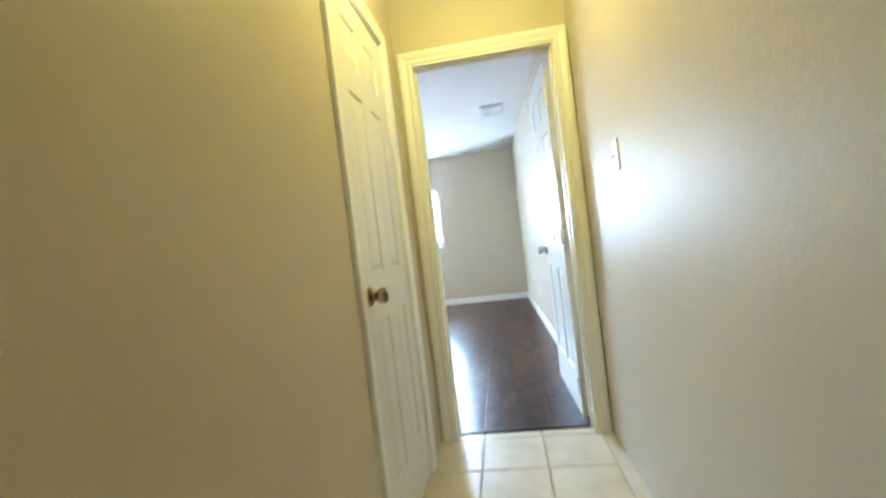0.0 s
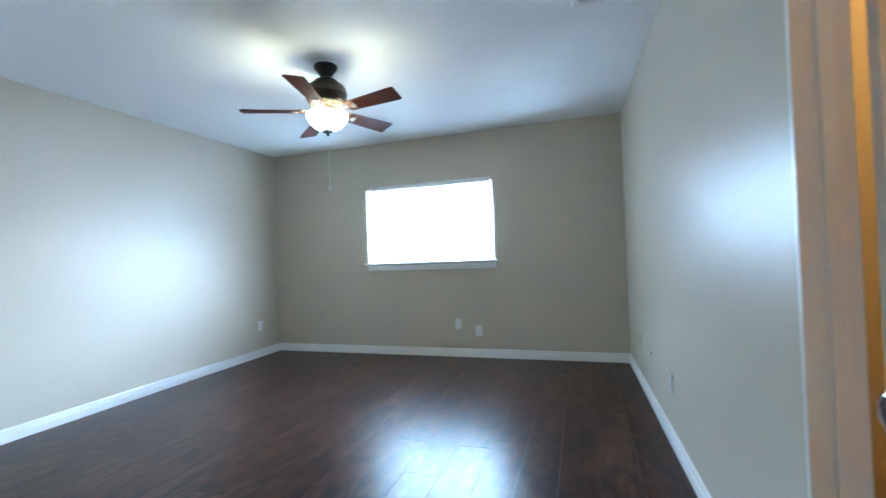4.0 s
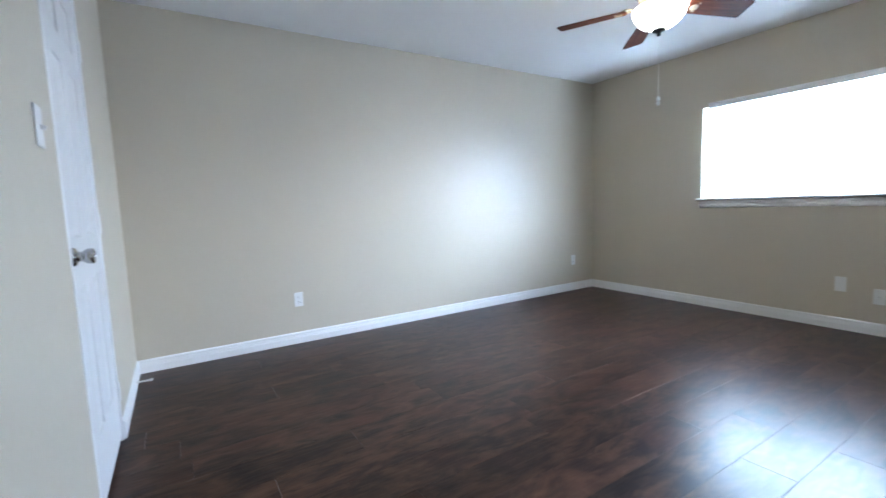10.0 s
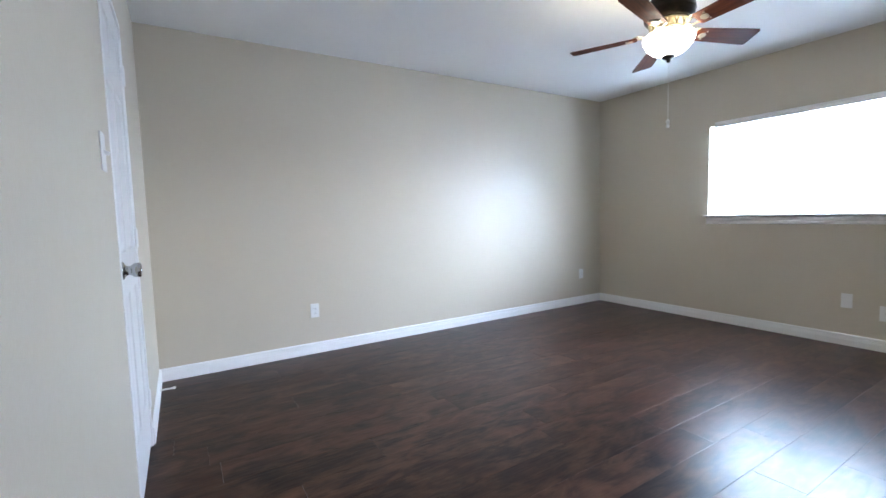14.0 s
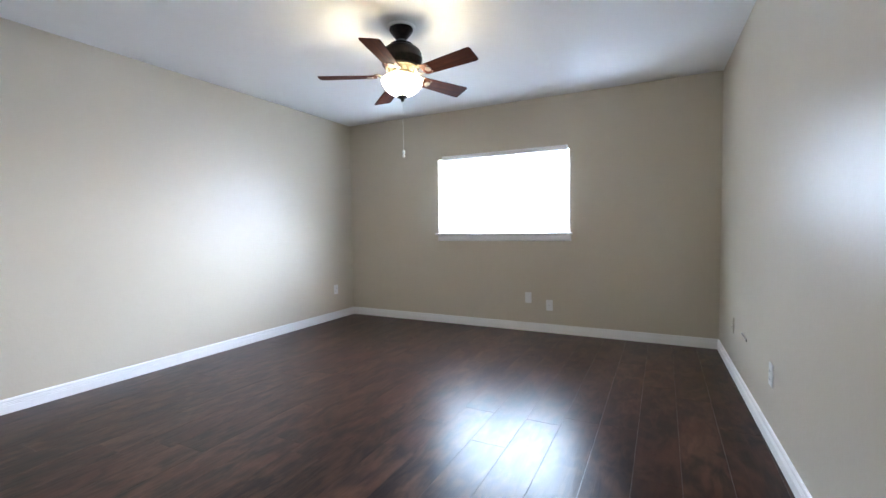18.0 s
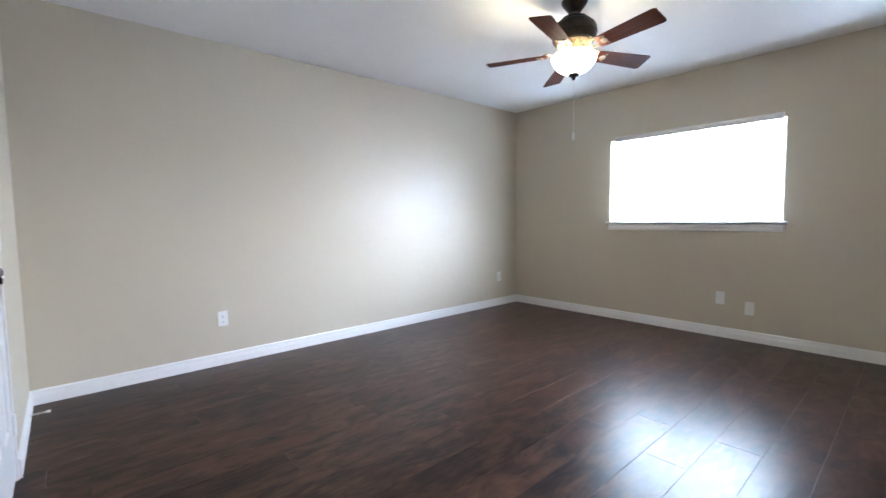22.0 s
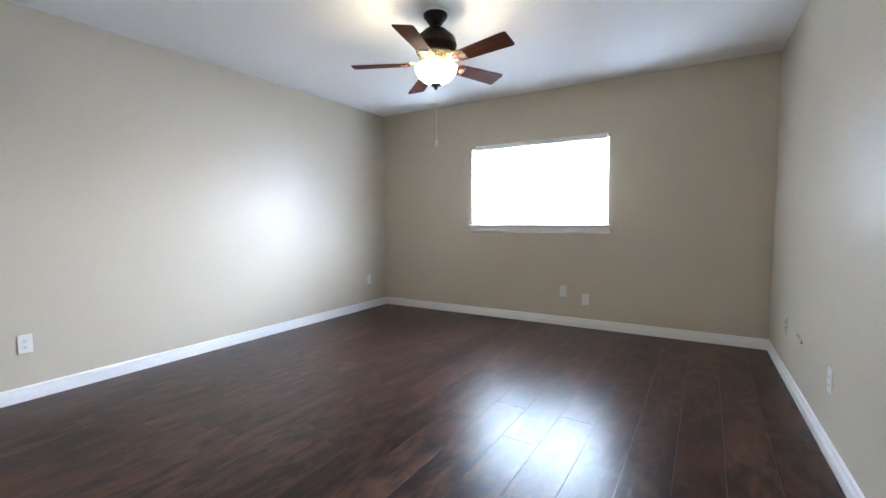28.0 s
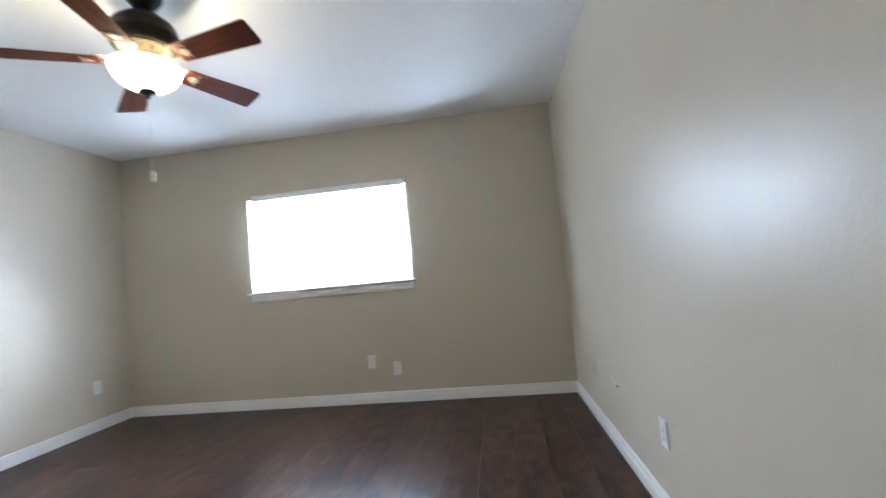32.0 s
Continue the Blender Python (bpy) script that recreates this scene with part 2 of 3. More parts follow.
def box(x0, x1, y0, y1, z0, z1, bevel=0.0, bm=None, segments=1):
    own = bmesh.new()
    bmesh.ops.create_cube(own, size=1)
    bmesh.ops.scale(own, vec=(x1 - x0, y1 - y0, z1 - z0), verts=own.verts)
    bmesh.ops.translate(own, vec=((x0 + x1) / 2, (y0 + y1) / 2, (z0 + z1) / 2), verts=own.verts)
    if bevel:
        bmesh.ops.bevel(own, geom=own.edges[:], offset=bevel, segments=segments, affect="EDGES", profile=0.5)
    return merged(bm, own)


def merged(bm, own):
    if bm is None:
        return own
    me = bpy.data.meshes.new("tmp")
    own.to_mesh(me)
    own.free()
    bm.from_mesh(me)
    bpy.data.meshes.remove(me)
    return bm


def turned(profile, steps=32, bm=None, m=None):
    """A lathe body round z from (radius, height) pairs."""
    own = bmesh.new()
    rings = []
    for r, z in profile:
        if r < 1e-5:
            rings.append([own.verts.new((0, 0, z))])
        else:
            rings.append([own.verts.new((r * math.cos(2 * math.pi * k / steps), r * math.sin(2 * math.pi * k / steps), z)) for k in range(steps)])
    for a, b in zip(rings, rings[1:]):
        for k in range(steps):
            j = (k + 1) % steps
            if len(a) == 1 and len(b) == 1:
                continue
            if len(a) == 1:
                own.faces.new((a[0], b[k], b[j]))
            elif len(b) == 1:
                own.faces.new((a[k], b[0], a[j]))
            else:
                own.faces.new((a[k], b[k], b[j], a[j]))
    if m is not None:
        bmesh.ops.transform(own, matrix=m, verts=own.verts)
    return merged(bm, own)


def swept(profile, ends, bm=None):
    """Extrudes a closed (y, z) profile along x; ends(y, z) gives the start and the end there, for mitres."""
    own = bmesh.new()
    rows = [[], []]
    for y, z in profile:
        a, b = ends(y, z)
        rows[0].append(own.verts.new((a, y, z)))
        rows[1].append(own.verts.new((b, y, z)))
    n = len(profile)
    for k in range(n):
        j = (k + 1) % n
        own.faces.new((rows[0][k], rows[0][j], rows[1][j], rows[1][k]))
    own.faces.new(rows[0])
    own.faces.new(rows[1][::-1])
    return merged(bm, own)


def wall(name, m, x0, x1, thick, openings=(), label="", z1=CEIL, mat=None):
    """A wall whose room face lies on local y = 0, with openings (x0, x1, z0, z1) right through it."""
    low = -0.0078
    openings = [(a, b, c or low, d) for a, b, c, d in openings]
    xs = sorted({x0, x1, *[v for o in openings for v in o[:2]]})
    zs = sorted({low, z1, *[v for o in openings for v in o[2:]]})
    solid = {}
    for i in range(len(xs) - 1):
        for k in range(len(zs) - 1):
            cx, cz = (xs[i] + xs[i + 1]) / 2, (zs[k] + zs[k + 1]) / 2
            solid[i, k] = not any(o[0] < cx < o[1] and o[2] < cz < o[3] for o in openings)
    bm = bmesh.new()
    cache = {}

    def v(i, y, k):
        key = (i, y, k)
        if key not in cache:
            cache[key] = bm.verts.new((xs[i], y, zs[k]))
        return cache[key]

    for (i, k), full in solid.items():
        if not full:
            continue
        for y in (0.0, thick):
            bm.faces.new((v(i, y, k), v(i + 1, y, k), v(i + 1, y, k + 1), v(i, y, k + 1)))
        for di, dk, e in ((-1, 0, ((i, k), (i, k + 1))), (1, 0, ((i + 1, k), (i + 1, k + 1))), (0, -1, ((i, k), (i + 1, k))), (0, 1, ((i, k + 1), (i + 1, k + 1)))):
            if not solid.get((i + di, k + dk), False):
                (a, b), (c, d) = e
                bm.faces.new((v(a, 0.0, b), v(c, 0.0, d), v(c, thick, d), v(a, thick, b)))
    ob = part(name, bm, mat or WALL, None, label, m)
    return tagged(ob, label, "wall", kind="structure")


# ---- large structure ----
wall("wall_north", M_N, -0.14, 4.30, 0.14, [WIN], "beige painted wall with a wide window")
wall("wall_west", M_W, 0, 4.65, 0.14, (), "plain beige satin painted wall")
wall("wall_south", M_S, 0, 4.425, 0.12, [(4.285 - 1.71, 4.285 - 1.0, 0, DOOR_H), (4.285 - 4.117, 4.285 - 3.36, 0, DOOR_H)], "beige wall with closet door and entry doorway")
wall("wall_east", M_E, 0, 4.66, 0.112, [(3.325, 4.035, 0, DOOR_H)], "beige painted wall with a narrow side doorway")
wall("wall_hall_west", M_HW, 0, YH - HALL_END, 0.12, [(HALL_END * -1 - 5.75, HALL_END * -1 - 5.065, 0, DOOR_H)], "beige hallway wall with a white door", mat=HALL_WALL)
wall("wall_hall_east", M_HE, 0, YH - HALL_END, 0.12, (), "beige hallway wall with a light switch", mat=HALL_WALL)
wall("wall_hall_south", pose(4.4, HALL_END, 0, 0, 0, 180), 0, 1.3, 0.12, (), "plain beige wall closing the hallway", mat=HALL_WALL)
wall("wall_closet_back", pose(2.9, -5.45, 0, 0, 0, 180), 0, 3.0, 0.1, (), "plain wall at the back of the closet")
wall("wall_closet_west", pose(0.0, -5.45, 0, 0, 0, 90), 0, 0.68, 0.1, (), "plain wall at the side of the closet")
wall("wall_closet_east", pose(2.9, YH, 0, 0, 0, -90), 0, 0.68, 0.1, (), "plain wall at the side of the closet")
wall("wall_linen_back", pose(2.95, -5.9, 0, 0, 0, 90), 0, 1.0, 0.1, (), "plain wall behind the hallway door")
wall("wall_bath_north", pose(4.2, -2.8, 0), 0, 1.7, 0.1, (), "plain wall of the side room")
wall("wall_bath_east", pose(5.8, -2.8, 0, 0, 0, -90), 0, 1.95, 0.1, (), "plain wall of the side room")
wall("wall_bath_south", pose(5.9, -4.75, 0, 0, 0, 180), 0, 1.62, 0.1, (), "plain wall of the side room")


def slab(name, x0, x1, y0, y1, z0, z1, mat, label, category):
    return tagged(part(name, box(x0, x1, y0, y1, z0, z1), mat), label, category, kind="structure")


slab("ceiling", -0.14, 4.30, YH + 0.07, 0.14, CEIL, CEIL + 0.1, CEILING, "flat white painted bedroom ceiling", "ceiling")
slab("ceiling_hall", 3.1, 4.32, HALL_END - 0.1, YH + 0.07, CEIL, CEIL + 0.1, CEILING, "flat white painted hallway ceiling", "ceiling")
slab("ceiling_closet", -0.1, 3.1, -5.95, YH + 0.07, CEIL, CEIL + 0.1, CEILING, "flat white closet ceiling", "ceiling")
slab("ceiling_bath", 4.30, 5.95, -4.9, -2.7, CEIL, CEIL + 0.1, CEILING, "flat white ceiling of the side room", "ceiling")
slab("floor_closet", -0.1, 3.2, -5.95, YH, -0.06, -0.004, SUB, "dark closet floor", "floor")
slab("floor_bath", 4.262, 5.95, -4.9, -2.7, -0.06, -0.004, GROUT, "tiled floor of the side room", "floor")
slab("ground", -3000, 3000, -3000, 3000, -0.45, -0.35, GROUND, "bare ground outside", "ground")

# ---- trim ----
BASE = [(0, 0), (-0.013, 0), (-0.013, 0.048), (-0.0102, 0.0495), (-0.0102, 0.0530), (-0.013, 0.0545), (-0.013, 0.0580), (-0.0102, 0.0595), (-0.0102, 0.0630), (-0.013, 0.0645),
        (-0.013, 0.0680), (-0.0100, 0.0695), (-0.0100, 0.0735), (-0.0118, 0.0760), (-0.0110, 0.0840), (-0.0080, 0.0895), (-0.004, 0.092), (0, 0.092)]


def baseboard(m, x0, x1, a=0, b=0):
    """a, b: 1 for an inner mitre at that end."""
    bm = swept(BASE, lambda y, z: (x0 - a * y, x1 + b * y))
    return tagged(part("baseboard", bm, TRIM, None, "", m), "white fluted wooden baseboard along the wall", "baseboard", "baseboards", "structure")


CASE = [(0, 0), (0, -0.010), (0.004, -0.012), (0.012, -0.0125), (0.018, -0.009), (0.024, -0.0095), (0.030, -0.014), (0.044, -0.017), (0.055, -0.018), (0.0605, -0.0165), (0.063, -0.012), (0.063, 0)]


def casing(m, x0, x1, top):
    """Moulded casing round a door opening, mitred at the top."""
    root = thing("door_trim", m, "white moulded wooden door casing", "door casing", "door casings", "structure")
    for side in (-1, 1):
        bm = bmesh.new()
        edge = x0 if side < 0 else x1
        low, high = [], []
        for d, y in CASE:
            low.append(bm.verts.new((edge + side * (d + 0.004), y, 0)))
            high.append(bm.verts.new((edge + side * (d + 0.004), y, top + d + 0.004)))
        for k in range(len(CASE) - 1):
            bm.faces.new((low[k], low[k + 1], high[k + 1], high[k]))
        bm.faces.new((low[0], low[-1], high[-1], high[0]))
        bm.faces.new(low), bm.faces.new(high)
        part("casing_leg", bm, TRIM, root, smooth=True)
    bm = bmesh.new()
    left, right = [], []
    for d, y in CASE:
        left.append(bm.verts.new((x0 - d - 0.004, y, top + d + 0.004)))
        right.append(bm.verts.new((x1 + d + 0.004, y, top + d + 0.004)))
    for k in range(len(CASE) - 1):
        bm.faces.new((left[k], left[k + 1], right[k + 1], right[k]))
    bm.faces.new((left[0], left[-1], right[-1], right[0]))
    bm.faces.new(left), bm.faces.new(right)
    part("casing_head", bm, TRIM, root, smooth=True)
    return root


def jamb(m, x0, x1, top, thick, stop_y):
    """Jamb lining of an opening with a stop bead."""
    root = thing("door_frame", m, "white painted door jamb lining the opening", "door frame", "door frames", "structure")
    t = 0.016
    part("jamb_side", box(x0, x0 + t, -0.004, thick + 0.001, 0, top - t, 0.0015), TRIM, root)
    part("jamb_side", box(x1 - t, x1, -0.004, thick + 0.001, 0, top - t, 0.0015), TRIM, root)
    part("jamb_head", box(x0, x1, -0.004, thick + 0.001, top - t, top, 0.0015), TRIM, root)
    for a, b in ((x0 + t, x0 + t + 0.011), (x1 - t - 0.011, x1 - t)):
        part("stop_bead", box(a, b, stop_y, stop_y + 0.032, 0, top - t - 0.012, 0.002), TRIM, root)
    part("stop_bead", box(x0 + t, x1 - t, stop_y, stop_y + 0.032, top - t - 0.011, top - t, 0.002), TRIM, root)
    return root


def leaf_mesh(w, h, thick):
    """A moulded six-panel door leaf, hinge edge at x = 0, faces at y = 0 and y = thick."""
    st, mid = 0.118, 0.104
    c = (w - 2 * st - mid) / 2
    cols = [(st, st + c), (st + c + mid, w - st)]
    rows = [(0.24, 0.83), (1.0, 1.655), (1.755, 1.925)]
    rows = [(a * h / 2.03, b * h / 2.03) for a, b in rows]
    xs = [0, cols[0][0], cols[0][1], cols[1][0], cols[1][1], w]
    zs = [0, rows[0][0], rows[0][1], rows[1][0], rows[1][1], rows[2][0], rows[2][1], h]
    bm = bmesh.new()
    rings = [(0.0, 0.0), (0.004, 0.0055), (0.010, 0.0075), (0.016, 0.0070), (0.036, 0.0022), (0.040, 0.0018)]
    for y0, inward in ((0.0, 1), (thick, -1)):
        grid = {(i, k): bm.verts.new((x, y0, z)) for i, x in enumerate(xs) for k, z in enumerate(zs)}
        for i in range(5):
            for k in range(7):
                quad = [grid[i, k], grid[i + 1, k], grid[i + 1, k + 1], grid[i, k + 1]]
                if i in (1, 3) and k in (1, 3, 5):
                    last = quad
                    for inset, depth in rings[1:]:
                        xa, xb, za, zb, y = xs[i] + inset, xs[i + 1] - inset, zs[k] + inset, zs[k + 1] - inset, y0 + inward * depth
                        ring = [bm.verts.new(p) for p in ((xa, y, za), (xb, y, za), (xb, y, zb), (xa, y, zb))]
                        for e in range(4):
                            f = (e + 1) % 4
                            bm.faces.new((last[e], last[f], ring[f], ring[e]))
                        last = ring
                    bm.faces.new(last)
                else:
                    bm.faces.new(quad)
    for x in (0, w):
        bm.faces.new([bm.verts.new(p) for p in ((x, 0, 0), (x, thick, 0), (x, thick, h), (x, 0, h))])
    for z in (0, h):
        bm.faces.new([bm.verts.new(p) for p in ((0, 0, z), (w, 0, z), (w, thick, z), (0, thick, z))])
    bmesh.ops.remove_doubles(bm, verts=bm.verts, dist=1e-5)
    return bm


def knob(parent, x, z, y, side, mat, label):
    """A tulip door knob on its rose; side: -1 points to local -y."""
    m = pose(x, y, z, 90 if side < 0 else -90)
    k = part("knob", turned([(0.0, 0.0), (0.0325, 0.0), (0.0325, 0.003), (0.030, 0.007), (0.024, 0.010), (0.0185, 0.013), (0.0165, 0.018), (0.0165, 0.024), (0.0195, 0.030), (0.0245, 0.036),
                             (0.0265, 0.044), (0.0265, 0.053), (0.0250, 0.0575), (0.0215, 0.059), (0.020, 0.0575), (0.012, 0.0570), (0.0, 0.0572)], 40), mat, parent, label, m, True)
    part("keyhole", turned([(0.0, 0.0566), (0.0055, 0.0566), (0.0055, 0.0590), (0.0, 0.0590)], 16), BRONZE, k)
    return k


def hinge(parent, x, z, y, mat, m=None):
    bm = box(-0.018, 0.018, -0.0012, 0.0012, -0.045, 0.045)
    for k in range(5):
        turned([(0.0, 0.0), (0.0072, 0.0), (0.0072, 0.0172), (0.0, 0.0172)], 12, bm, pose(0, -0.007, -0.045 + 0.018 * k))
    turned([(0.0, 0.0), (0.004, 0.0), (0.0045, 0.003), (0.0, 0.006)], 10, bm, pose(0, -0.007, 0.045))
    return part("hinge", bm, mat, parent, "", m or pose(x, y, z), True)


def door(name, m, w, h, label, knob_mat, knob_label, hinge_mat, hinges=(0.22, 1.02, 1.78), thick=0.035, both=True, flip=False, knob_z=0.92):
    """A door hung from its hinge edge at local x = 0; local -y is the side that the knob with the label points to."""
    root = thing(name, m, label, "door", kind="structure")
    part("door_leaf", leaf_mesh(w, h, thick), DOOR, root)
    leaf = root.children[0]
    knob(leaf, w - 0.06, knob_z, 0.0, -1, knob_mat, knob_label)
    if both:
        knob(leaf, w - 0.06, knob_z, thick, 1, knob_mat, knob_label)
    part("latch_plate", box(w - 0.0005, w + 0.0012, thick / 2 - 0.0125, thick / 2 + 0.0125, knob_z - 0.029, knob_z + 0.029), knob_mat, leaf)
    for z in hinges:
        if flip:
            hinge(leaf, 0, z, 0, hinge_mat, pose(-0.010, thick - 0.002, z, 0, 0, 180))
        else:
            hinge(leaf, -0.004, z, 0.0, hinge_mat)
    return root


DOOR_Z = 0.012
# entry doorway in the south wall, seen from both sides; the frame is laid from the hall side
jamb(M_HN, 3.36, 4.117, DOOR_H, 0.12, 0.045)
casing(M_HN, 3.366, 4.114, DOOR_H - 0.006)
casing(M_S, 4.285 - 4.105, 4.285 - 3.372, DOOR_H - 0.012)
strike = thing("strike_plate", pose(3.3765, -4.675, 0.93), "small nickel strike plate on the door jamb", "strike plate", kind="structure")
part("plate", box(0, 0.0014, -0.016, 0.016, -0.029, 0.029), NICKEL, strike)
# black plate in place of the shaded hole
part("latch_hole", box(0.0012, 0.0018, -0.007, 0.007, -0.012, 0.012), DARK, strike)
# closet doorway
jamb(M_S, 4.285 - 1.71, 4.285 - 1.0, DOOR_H, 0.12, 0.045)
# doorway in the east wall
side_frame = jamb(M_E, 3.325, 4.035, DOOR_H, 0.112, 0.045)
for hz in (0.20, 1.80):
    hinge(side_frame, 0, hz, 0, NICKEL, pose(3.3435, 0.094, hz, 0, 0, -90))
# hallway door
HD0, HD1 = -HALL_END - 5.75, -HALL_END - 5.065
jamb(M_HW, HD0, HD1, DOOR_H, 0.12, 0.045)
casing(M_HW, HD0 + 0.012, HD1 - 0.012, DOOR_H - 0.012)

# doors
door("door_1", pose(4.072, -4.600, DOOR_Z, 0, 0, 92.0) @ Matrix.Diagonal((1, -1, 1, 1)), 0.735, 2.005, "white six-panel door standing open into the room", NICKEL, "satin chrome knob", TRIM, (0.18, 1.02, 1.79))
door("door_2", M_S @ pose(4.285 - 1.018, 0.004, 0.026) @ Matrix.Diagonal((-1, 1, 1, 1)), 0.674, 1.992, "closed white six-panel closet door", NICKEL, "satin chrome knob", TRIM)
door("door_3", M_HW @ pose(HD1 - 0.018, 0.004, DOOR_Z) @ Matrix.Diagonal((-1, 1, 1, 1)), 0.649, 2.005, "closed white six-panel hallway door", AGED, "aged nickel knob", TRIM, (0.22, 1.79))
door("door_4", pose(4.284, -3.352, DOOR_Z, 0, 0, 3) @ Matrix.Diagonal((1, -1, 1, 1)), 0.66, 2.005, "white door standing open inside the side room", NICKEL, "satin chrome knob", TRIM, ())

# baseboards
baseboard(M_N, 0, XE, 1, 1)
baseboard(M_W, 0, 4.65, 1, 1)
baseboard(M_E, 0, 3.325, 1, 0)
baseboard(M_E, 4.035, 4.65, 0, 1)
baseboard(M_S, 4.285 - 3.305, 4.285 - 1.71, 0, 0)
baseboard(M_S, 4.285 - 1.0, 4.285, 0, 1)
baseboard(M_HW, 0, HD0 - 0.055)

# ---- window ----
x0, x1, z0, z1 = WIN
win = thing("window_1", pose((x0 + x1) / 2, 0.115, z0), "white vinyl sliding window behind a blind", "window", kind="structure")
hw, hh = (x1 - x0) / 2, z1 - z0
frm = bmesh.new()
for a in ((-hw, hw, 0, 0.04), (-hw, hw, hh - 0.04, hh)):
    box(a[0], a[1], -0.012, 0.022, a[2], a[3], 0.002, frm)
for a in ((-hw, -hw + 0.04), (hw - 0.04, hw)):
    box(a[0], a[1], -0.012, 0.022, 0.04, hh - 0.04, 0.002, frm)
part("window_frame", frm, VINYL, win)
part("meeting_stile", box(-0.028, 0.028, -0.010, 0.018, 0.04, hh - 0.04, 0.002), VINYL, win)
for a, b in ((-hw + 0.04, -0.028), (0.028, hw - 0.04)):
    pane = part("pane", box(a, b, 0.002, 0.007, 0.04, hh - 0.04), GLASS, win)
    pane.visible_shadow = False
SILL = [(0.10, 0.0), (-0.030, 0.0), (-0.036, -0.004), (-0.038, -0.010), (-0.036, -0.016), (-0.030, -0.020), (0.0, -0.020), (0.0, -0.016), (0.10, -0.016)]
part("window_sill", swept(SILL, lambda y, z: (x0 - 0.035 if y < 0.001 else x0, x1 + 0.035 if y < 0.001 else x1)), TRIM, win, "", pose(-(x0 + x1) / 2, -0.115, 0.004))
APRON = [(0, -0.088), (-0.007, -0.088), (-0.011, -0.082), (-0.018, -0.078), (-0.018, -0.058), (-0.009, -0.054), (-0.009, -0.049), (-0.016, -0.046), (-0.016, -0.026), (-0.006, -0.023), (0, -0.023)]
part("apron", swept(APRON, lambda y, z: (x0 - 0.02 - y, x1 + 0.02 + y)), TRIM, win, "", pose(-(x0 + x1) / 2, -0.115, 0.004))

# mini blind
BX0, BX1 = 1.325, 2.75
blind = thing("window_blind", pose((BX0 + BX1) / 2, -0.0185, 1.052), "white aluminium mini blind lowered over the window", "window blind")
bw = (BX1 - BX0) / 2
RAIL = [(0.0165, 0.828), (-0.0165, 0.828), (-0.0185, 0.830), (-0.0185, 0.838), (-0.0150, 0.842), (-0.0150, 0.864), (-0.0185, 0.868), (-0.0185, 0.878), (-0.0165, 0.880), (0.0165, 0.880)]
part("headrail", swept(RAIL, lambda y, z: (-bw + 0.03, bw + 0.012)), SLAT, blind)
for u in (-bw + 0.03, bw + 0.012):
    part("end_cap", box(-0.0025, 0.0025, -0.0188, 0.0170, 0.8265, 0.8815, 0.001), SLAT, blind, "", pose(u, 0, 0))
part("bottom_rail", box(-bw, bw, -0.012, 0.012, 0.004, 0.016, 0.003), SLAT, blind)
slat = bmesh.new()
pts = [(-0.0125 + 0.025 * k / 4, 0.0022 * (1 - ((k - 2) / 2) ** 2)) for k in range(5)]
prof = pts + [(y, z - 0.0006) for y, z in reversed(pts)]
swept(prof, lambda y, z: (-bw, bw), slat)
slat_me = mesh_of("slat", slat, SLAT, True)
for k in range(38):
    s = new("slat", slat_me)
    s.parent = blind
    s.matrix_basis = pose(0, 0, 0.034 + 0.0209 * k, 23)
for u in (-bw + 0.05, 0.0, bw - 0.05):
    for dy in (-0.0128, 0.0128):
        part("ladder_cord", turned([(0.0, 0.01), (0.0009, 0.01), (0.0009, 0.832), (0.0, 0.832)], 6), CORD, blind, "", pose(u, dy, 0))
part("tilt_wand", turned([(0.0, 0.25), (0.004, 0.255), (0.004, 0.80), (0.0015, 0.82), (0.0, 0.82)], 6), SLAT, blind, "", pose(-bw + 0.11, -0.027, 0))


# ---- ceiling fan ----
fan = thing("ceiling_fan", pose(2.078, -2.017, CEIL), "five-blade bronze ceiling fan with mahogany blades and lit bowl", "ceiling fan")
part("ceiling_ring", turned([(0.0, 0), (0.092, 0), (0.094, -0.006), (0.088, -0.014), (0.0, -0.014)], 40), CEILING, fan, "white ring at the ceiling", None, True)
part("canopy", turned([(0.0, -0.012), (0.076, -0.012), (0.078, -0.024), (0.074, -0.034), (0.066, -0.044), (0.052, -0.062), (0.040, -0.078), (0.032, -0.088), (0.0, -0.088)], 40), BRONZE, fan, "", None, True)
part("downrod", turned([(0.0, -0.080), (0.014, -0.080), (0.014, -0.112), (0.026, -0.114), (0.028, -0.124), (0.0, -0.124)], 24), BRONZE, fan, "", None, True)
part("motor_housing", turned([(0.0, -0.112), (0.055, -0.112), (0.074, -0.116), (0.082, -0.124), (0.084, -0.132), (0.104, -0.142), (0.122, -0.158), (0.132, -0.178), (0.135, -0.200), (0.137, -0.204), (0.137, -0.214), (0.132, -0.220),
                               (0.130, -0.248), (0.118, -0.262), (0.080, -0.268), (0.0, -0.268)], 48), BRONZE, fan, "", None, True)
part("switch_housing", turned([(0.0, -0.262), (0.100, -0.262), (0.108, -0.268), (0.104, -0.276), (0.086, -0.282), (0.060, -0.288), (0.052, -0.300), (0.052, -0.330), (0.058, -0.340), (0.066, -0.346), (0.0, -0.350)], 40), CHAMP, fan, "pale metal light-kit collar", None, True)
lattice = bmesh.new()
